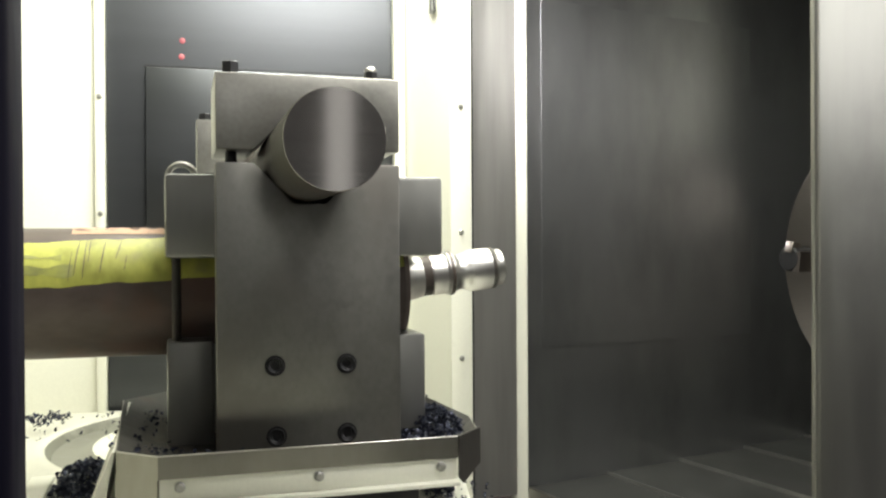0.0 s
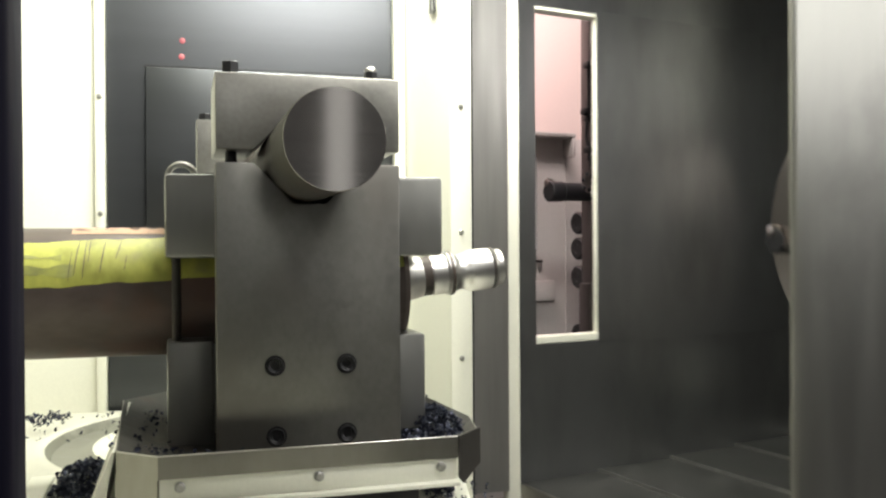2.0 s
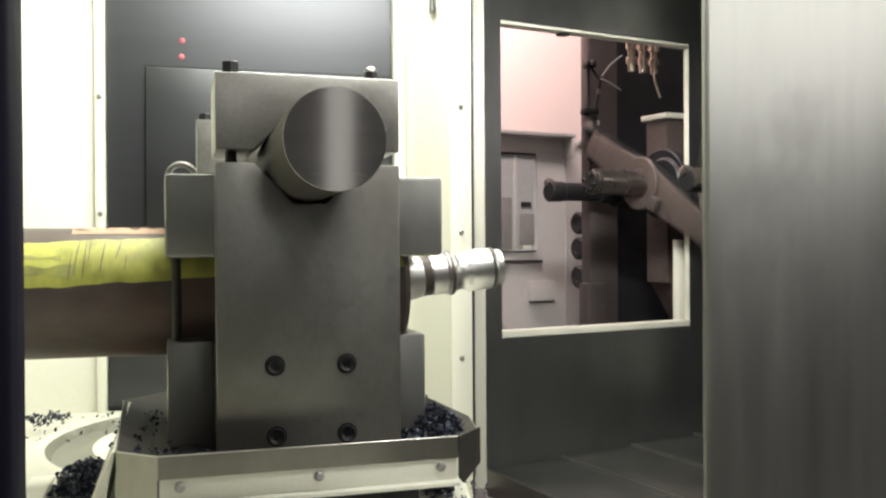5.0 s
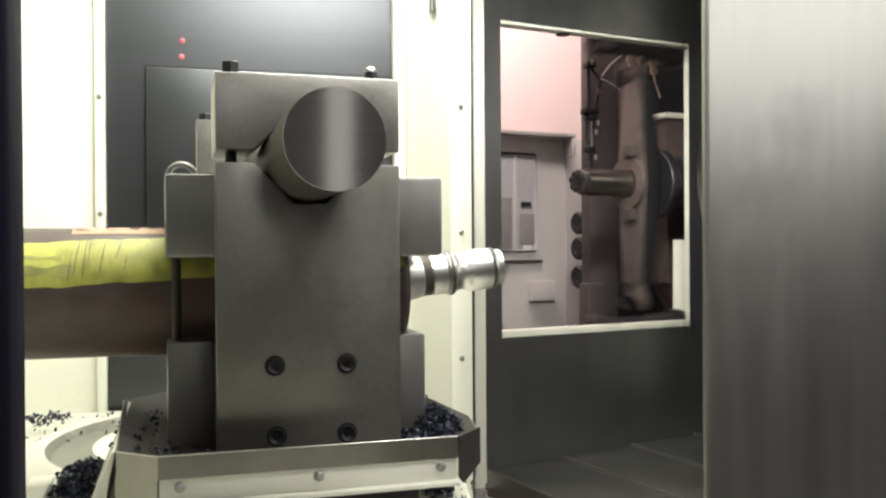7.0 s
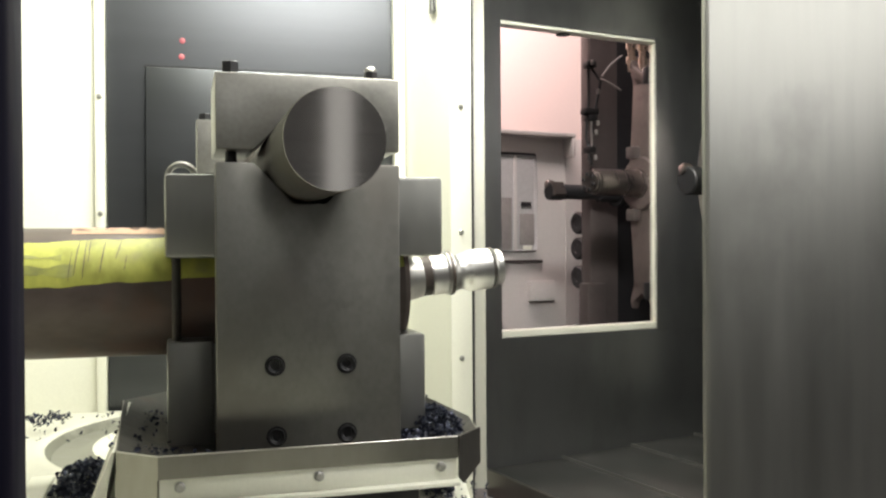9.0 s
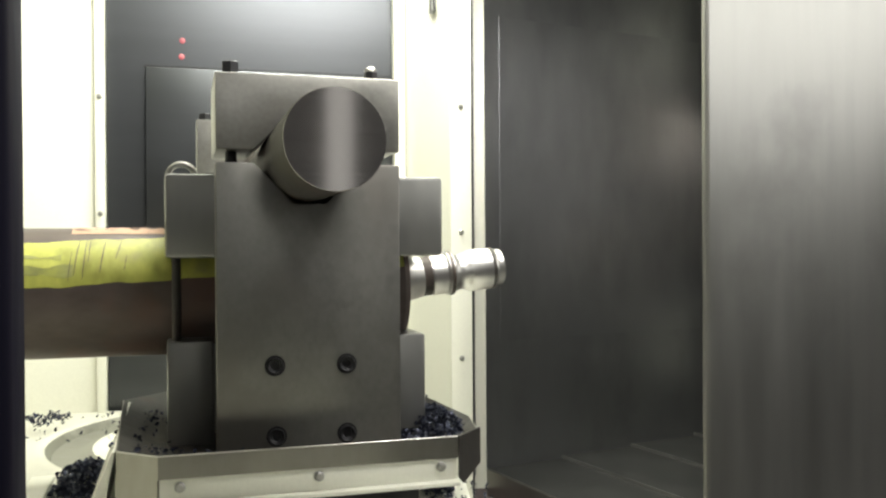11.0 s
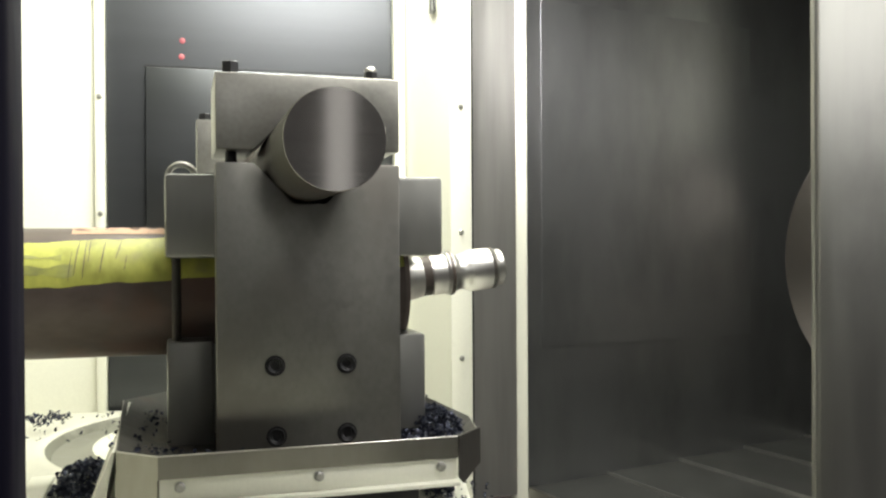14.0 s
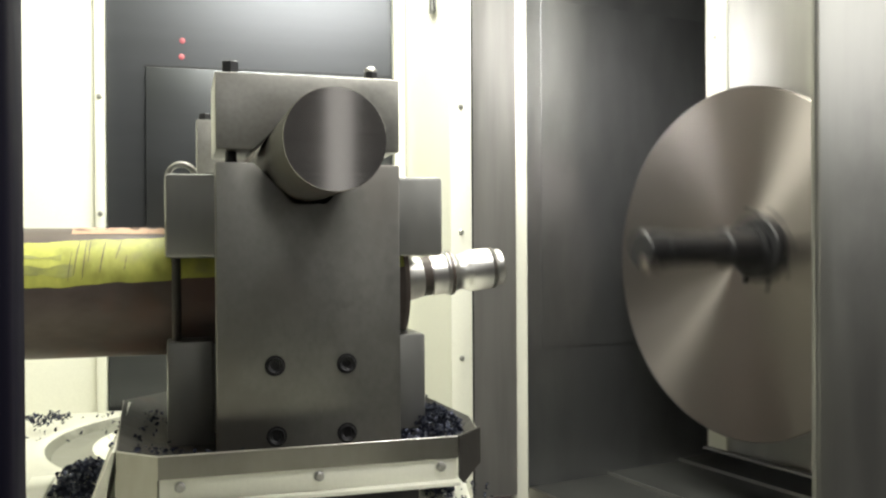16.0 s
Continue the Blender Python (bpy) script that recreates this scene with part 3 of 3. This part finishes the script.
for z in (1.02, 1.4, 1.95, 2.3):
    part("screw", lathe([(0, 0.006), (-0.003, 0.005), (-0.004, 0)], pose(0.045, 0.135, z), 14), M_ZINC, strip)
ECC = 0.088      # the tool sits this far off the plate's centre
head = thing("machine_spindle", "large round turned face plate with an eccentric spindle nose", "spindle", R_TURN)
part("face_plate", lathe([(0.03, 0), (0.03, 0.40), (0.003, 0.403), (0.0, 0.40), (0.0, 0)], None, 128), M_DISC, head)
part("spindle_nose", lathe([(0.0, 0.072), (-0.022, 0.07), (-0.026, 0.066), (-0.026, 0.0)], pose(0, ECC, 0), 48), M_BLACK, head, "dark spindle nose ring")
bolt0 = None
for k in range(8):
    a = 2 * math.pi * k / 8 + 0.2
    m = pose(0, ECC + 0.085 * math.cos(a), 0.085 * math.sin(a))
    if bolt0 is None:
        bolt0 = part("bolt", lathe([(0, 0.006), (-0.007, 0.006), (-0.008, 0.005), (-0.008, 0)], None, 14), M_BLACK, head, "", m)
    else:
        share(bolt0, head, m)


def cutting_tool(name, label, length, r, tip):
    ob = thing(name, label, "cutting tool", R_TURN)
    part("holder", lathe([(0.06, 0), (0.06, 0.03), (0.0, 0.05), (-0.002, 0.052), (-0.014, 0.052), (-0.018, 0.044), (-0.022, 0.044), (-0.026, 0.052), (-0.038, 0.052), (-0.04, r + 0.008),
                          (-0.12, r + 0.006), (-0.124, r)], None, 40), M_BLACK, ob)
    L = -length
    bar = part("boring_bar", lathe([(-0.1, r), (L + 0.06, r), (L + 0.055, r + 0.004), (L + 0.004, r + 0.004), (L, r), (L, 0)], None, 40), M_BLACK, ob)
    part("insert", prism([(L - 0.006, r - 0.012), (L + 0.035, r - 0.006), (L + 0.028, r + 0.012), (L + 0.002, r + 0.016)], -0.012, 0.012, "y", 0.002), M_HUB, ob, "dull carbide insert")
    if tip:
        part("cutter_flat", prism([(L + 0.001, -0.03), (L + 0.05, -0.03), (L + 0.05, 0.02), (L + 0.001, 0.02)], -r - 0.008, -r + 0.012, "y"), M_HUB, ob, "ground steel flat")
    return ob


old_tool = cutting_tool("boring_tool", "black boring tool with a ground steel flat", 0.345, 0.028, True)
new_tool = cutting_tool("milling_tool", "black cylindrical milling tool with carbide inserts", 0.345, 0.034, False)

# ---- tool changer behind the window ----
HUB_U, HUB_V, HUB_Z, REACH = 1.991, 2.355, 1.645, 0.45
arm = thing("tool_changer", "double-ended tool changer arm with a bright hub shaft", "robot arm", R_TURN)
part("hub_shaft", lathe([(-0.22, 0), (-0.22, 0.02), (-0.217, 0.036), (-0.195, 0.039), (-0.193, 0.044), (-0.02, 0.044), (-0.018, 0.05), (0.01, 0.05), (0.06, 0.05), (0.06, 0)], None, 40), M_HUB, arm, "bright turned hub shaft")
part("hub_flange", lathe([(-0.014, 0.05), (-0.014, 0.086), (-0.008, 0.09), (-0.001, 0.09), (-0.001, 0)], None, 48), M_ARM, arm)
# Two lumps added for the lit parts of the hub flange.
for s in (1, -1):
    part("lit_flange_lump", box(-0.03, -0.001, 0.0, 0.045, s * 0.105 - 0.02, s * 0.105 + 0.02, 0.005), M_BROWN, arm)
part("rear_collar", lathe([(0.082, 0.05), (0.082, 0.115), (0.088, 0.12), (0.115, 0.12), (0.12, 0.115), (0.12, 0)], None, 48), M_BLACK, arm, "dark round rear collar")
part("arm_beam", prism([(-0.04, -0.36), (0.04, -0.36), (0.05, -0.2), (0.07, 0), (0.05, 0.2), (0.04, 0.36), (-0.04, 0.36), (-0.05, 0.2), (-0.07, 0), (-0.05, -0.2)], 0.0, 0.022, "x", 0.004), M_ARM, arm)
# Black material puts the shadow on the arm's side face into its colour.
part("beam_back", prism([(-0.034, -0.34), (0.034, -0.34), (0.044, -0.2), (0.064, 0), (0.044, 0.2), (0.034, 0.34), (-0.034, 0.34), (-0.044, 0.2), (-0.064, 0), (-0.044, -0.2)], 0.0225, 0.082, "x", 0.006), M_BLACK, arm, "rear half of the beam, black to carry its edge shadow")
for k in range(6):
    a = 2 * math.pi * k / 6 + 0.3
    part("cap_screw", lathe([(0, 0.007), (-0.005, 0.007), (-0.006, 0.005), (-0.006, 0)], pose(-0.219, 0.026 * math.cos(a), 0.026 * math.sin(a)), 10), M_BLACK, arm)
for s in (1, -1):
    pts = [(0.034, 0.33), (0.052, 0.37), (0.06, 0.40), (0.05, 0.425), (0.043, 0.40), (0.0, 0.37), (-0.043, 0.40), (-0.05, 0.425), (-0.06, 0.40), (-0.052, 0.37), (-0.034, 0.33)]
    part("gripper", prism([(s * a, s * b) for a, b in pts], 0.0, 0.03, "x", 0.003), M_ARM, arm)
    part("jaw_pad", box(-0.006, 0.034, -0.05, -0.012, s * 0.36 - 0.03, s * 0.36 + 0.03, 0.008), M_BLACK, arm, "black jaw pad")

# ---- tool magazine and hall behind the window, as still things ----


def placed(name, bm, mat, label, category, kind=""):
    return tagged(part(name, bm, mat, None, "", R_TURN), label, category, "", kind)


structure("wall_magazine", box(1.2, 2.9, 3.6, 3.66, 0.0, 1.955, 0.004), M_GREYWALL, "pale magazine housing wall behind the tool window", "wall", R_TURN)
structure("wall_magazine_upper", box(0.9, 5.2, 4.3, 4.36, 0.0, 4.2, 0.004), M_PINKWALL, "bright pale hall wall above the magazine housing", "wall", R_TURN)
ledge = placed("housing_ledge", join(box(1.2, 2.575, 3.52, 3.6, 1.952, 1.972, 0.002), box(2.555, 2.575, 3.52, 3.6, 1.86, 1.952, 0.002)), M_GREYWALL, "pale folded sheet ledge along the housing top", "ledge")
hw = thing("housing_window", "small rounded housing window with a dark seal", "window", R_TURN)
part("window_frame", box(2.02, 2.39, 3.585, 3.6, 1.405, 1.875, 0.006), M_BLACK, hw)
part("pane", box(2.0, 2.38, 3.578, 3.586, 1.41, 1.862, 0.02, 4), M_GLASS, hw)
part("inner_post", box(2.255, 2.272, 3.572, 3.579, 1.41, 1.862, 0.001), M_GREYWALL, hw)
part("switch_plate", box(2.295, 2.35, 3.57, 3.579, 1.618, 1.64, 0.002), M_BLACK, hw)
part("control_panel", box(2.285, 2.367, 3.568, 3.579, 1.437, 1.585, 0.004), M_CABLE, hw, "grey control panel")
part("inner_cabinet", box(2.12, 2.243, 3.571, 3.579, 1.412, 1.66, 0.004), M_CABLE, hw, "grey cabinet seen through the pane")
part("paper_box", box(2.305, 2.35, 3.566, 3.579, 1.412, 1.435, 0.002), M_CREAM, hw, "small white box")
placed("junction_box", box(2.34, 2.475, 3.55, 3.6, 1.17, 1.265, 0.006), M_GREYWALL, "pale plastic junction box on the housing wall", "box")
placed("panel_seam", box(2.566, 2.574, 3.594, 3.6, 0.0, 1.95, 0.001), M_GREYWALL, "narrow raised seam of the pale housing wall", "trim")
placed("rail_strip", box(2.1, 2.42, 3.58, 3.6, 1.355, 1.365, 0.001), M_BROWN, "narrow dark strip on the housing wall", "trim")

mag = thing("magazine_frame", "tall brown-grey cast tool magazine frame", "machine frame", R_TURN)
part("frame_column", box(2.115, 2.25, 2.80, 2.86, 0.0, 2.6, 0.006), M_BROWN, mag)
part("frame_foot", box(2.08, 2.165, 2.77, 2.83, 0.0, 1.29, 0.005), M_BROWN, mag)
part("frame_back", box(2.24, 3.4, 2.862, 2.95, 0.0, 2.75, 0.005), M_BLACK, mag)
pot0 = None
for z in (1.525, 1.424, 1.311, 1.08):
    m = pose(2.173, 2.9, z)
    if pot0 is None:
        pot0 = part("tool_pot", lathe([(0.0, 0.045), (-0.045, 0.045), (-0.052, 0.038), (-0.052, 0.02), (-0.05, 0.018), (-0.05, 0)], None, 28), M_BLACK, mag, "black tool pot", m)
    else:
        share(pot0, mag, m)
cover = thing("changer_cover", "brown-grey changer gearbox cover with a white top", "machine cover", R_TURN)
part("cover_body", box(2.19, 2.5, 2.45, 2.565, 1.3, 1.888, 0.008), M_ARM, cover)
part("cover_top", box(2.175, 2.515, 2.437, 2.575, 1.889, 1.908, 0.003), M_CREAM, cover, "white cover top")
part("gearbox", rod((2.06, 2.335, 1.645), (2.5, 2.335, 1.645), 0.09, 40, 0.01), M_BLACK, cover)
part("bracket", prism([(2.22, 1.3), (2.5, 1.3), (2.5, 1.0), (2.42, 1.0)], 2.46, 2.58, "y", 0.004), M_ARM, cover)
placed("support_post", box(2.095, 2.175, 2.29, 2.32, 0.0, 1.455, 0.003), M_CREAM, "cream square support post behind the window edge", "post")

fit = thing("air_fittings", "three brass air fittings with a hanging tube", "fitting", R_TURN)
for i in range(3):
    u = 2.013 + 0.05 * i
    part("fitting", lathe([(0, 0), (0, 0.012), (0.03, 0.013), (0.03, 0.017), (0.05, 0.017), (0.052, 0.012), (0.075, 0.012), (0.078, 0.018), (0.1, 0.018), (0.1, 0.009), (0.14, 0.009), (0.14, 0)], pose(u, 2.43, 2.036, 0, -90, 0), 16), M_BRASS, fit)
part("tube", pipe_run([(2.113, 2.43, 2.04), (2.118, 2.43, 2.01), (2.13, 2.43, 1.98), (2.141, 2.43, 1.955)], 0.004), M_BRASS, fit, "copper-coloured tube")
part("manifold", box(1.98, 2.15, 2.41, 2.47, 2.174, 2.26, 0.003), M_BLACK, fit)
hoses = thing("hose_bundle", "thin hoses and cables clipped along the magazine frame", "hoses", R_TURN)
for k, pts in enumerate(([(2.078, 2.76, 2.13), (2.073, 2.75, 2.0), (2.066, 2.76, 1.85), (2.085, 2.75, 1.74)], [(2.085, 2.76, 2.12), (2.12, 2.74, 2.06), (2.09, 2.75, 1.9), (2.075, 2.76, 1.76)],
                         [(2.135, 2.75, 2.084), (2.17, 2.74, 2.13), (2.217, 2.73, 2.167)], [(2.13, 2.75, 2.075), (2.17, 2.74, 2.055), (2.216, 2.74, 2.036)], [(2.08, 2.745, 1.93), (2.081, 2.745, 1.80)])):
    part("hose", pipe_run(pts, 0.006 if k < 2 else 0.004), M_BLACK if k < 2 else M_CABLE, hoses)
for z, wide in ((2.123, 0.02), (1.945, 0.03), (1.92, 0.02), (1.80, 0.016)):
    part("clip", box(2.08 - wide, 2.08 + wide, 2.735, 2.775, z - 0.012, z + 0.012, 0.003), M_BLACK, hoses)
for u, z in ((2.072, 2.127), (2.1, 2.02), (2.098, 1.90), (2.09, 1.865), (2.086, 1.77)):
    part("hose_fitting", rod((u, 2.728, z - 0.009), (u, 2.728, z + 0.009), 0.007, 10, 0.002), M_ZINC, hoses, "small bright hose fitting")


# ---- what moves ----
def mix(rows, t):
    for (t0, a), (t1, b) in zip(rows, rows[1:]):
        if t0 <= t <= t1:
            return a + (b - a) * (t - t0) / (t1 - t0)
    return rows[0][1] if t < rows[0][0] else rows[-1][1]


def at(u, v, z, roll=0.0):
    """A pose in the turned side's own axes."""
    return R_TURN @ pose(u, v, z, roll, 0, 0)


DEPTH = [(0, 0.0), (1.8, 0.0), (1.9, 0.016), (2.0, 0.038), (2.1, 0.066), (2.2, 0.101), (2.3, 0.129), (2.4, 0.159), (2.5, 0.19), (2.6, 0.208), (2.7, 0.214), (11.65, 0.214),
         (11.8, 0.196), (11.9, 0.163), (12.0, 0.129), (12.1, 0.104), (12.2, 0.077), (12.3, 0.045), (12.4, 0.018), (12.5, 0.004), (12.6, 0.0), (16, 0.0)]
SHUT = [(0, 0.0), (1.5, 0.0), (1.6, 0.01), (1.8, 0.08), (2.0, 0.212), (2.1, 0.258), (2.3, 0.34), (2.4, 0.40), (2.5, 0.45), (2.6, 0.48), (2.7, 0.53), (2.8, 0.57), (2.9, 0.62), (3.0, 0.70), (3.1, 0.716),
        (8.7, 0.716), (8.8, 0.672), (8.9, 0.63), (9.0, 0.575), (9.1, 0.525), (9.2, 0.455), (9.4, 0.33), (9.6, 0.2), (9.8, 0.08), (9.95, 0.0), (16, 0.0)]
FACE = [(0, 2.158), (1.8, 2.158), (2.4, 2.12), (2.7, 2.03), (9.4, 2.03), (10.4, 2.2), (12.1, 2.2), (12.4, 2.16), (12.5, 2.158), (14.0, 2.158), (14.5, 2.11), (14.7, 2.035), (14.9, 1.955), (15.1, 1.875), (15.3, 1.80), (15.5, 1.715), (15.7, 1.66), (15.9, 1.575), (16, 1.54)]
LIFT = [(0, 1.397), (1.8, 1.397), (1.9, 1.43), (2.0, 1.49), (2.1, 1.525), (2.2, 1.57), (2.3, 1.605), (2.4, 1.64), (2.5, 1.652), (11.7, 1.652), (11.8, 1.64), (12.0, 1.575), (12.2, 1.48), (12.4, 1.41), (12.5, 1.397), (16, 1.397)]
ARM_TURN = [(0, 0), (4.6, 0), (5.2, -90), (6.72, -90), (7.0, -180), (7.28, -270), (7.4, -270), (8.08, -270), (8.32, -360), (16, -360)]
ARM_PULL = [(0, 0), (6.45, 0), (6.7, -0.05), (7.3, -0.05), (7.45, -0.04), (7.75, 0), (16, 0)]


POT = [(0, 0.0), (2.6, 0.0), (2.85, 0.25), (3.5, 0.25), (3.65, 0.0), (16, 0.0)]
ORBIT = [(0, 5), (0.3, -3), (0.6, -25), (0.9, -27), (13.05, -27), (13.2, -50), (13.4, -125), (13.8, -190), (14.2, -190), (14.45, -120), (14.6, -45), (14.7, -50), (15.0, -410), (15.2, -640), (15.5, -980), (16, -1285)]


def motions():
    ticks = [i / 30 for i in range(481)]
    walk(enclosure, [(t, at(0, mix(DEPTH, t), 0)) for t in sorted({r[0] for r in DEPTH})])
    walk(shutter, [(t, pose(U0 + mix(SHUT, t), V_WALL - 0.002, 0)) for t in sorted({r[0] for r in SHUT})])
    walk(saddle, [(t, at(mix(FACE, t) + 0.03, 1.5 + mix(DEPTH, t) * 1.09, 0)) for t in ticks])
    walk(head, [(t, at(mix(FACE, t), 1.5 + mix(DEPTH, t) * 1.09, mix(LIFT, t), mix(ORBIT, t))) for t in ticks])
    walk(arm, [(t, at(HUB_U + mix(ARM_PULL, t), HUB_V, HUB_Z, mix(ARM_TURN, t))) for t in ticks])
    far = (2.72, 1.636)

    def tool_pose(t, held_first):
        pull = mix(ARM_PULL, t)
        th = radians(mix(ORBIT, t))
        home = (mix(FACE, t), 1.5 + mix(DEPTH, t) * 1.09 + ECC * math.cos(th), mix(LIFT, t) + ECC * math.sin(th))
        store = (2.21 + mix(POT, t), far[0], far[1])
        turn = radians(-mix(ARM_TURN, t) - 90) if 6.72 <= t <= 7.28 else (0.0 if t < 6.72 else math.pi)
        s = 1 if held_first else -1
        w = s * math.cos(turn)
        side = (1 + w) / 2
        lift = s * math.sin(turn) * REACH
        u = home[0] * side + store[0] * (1 - side)
        v = home[1] * side + store[1] * (1 - side)
        z = home[2] * side + store[2] * (1 - side) + lift
        return (u + (pull if 6.4 < t < 7.8 else 0.0), v, z)

    for tool, first in ((old_tool, True), (new_tool, False)):
        walk(tool, [(t, at(*tool_pose(t, first), mix(ORBIT, t))) for t in ticks])


motions()
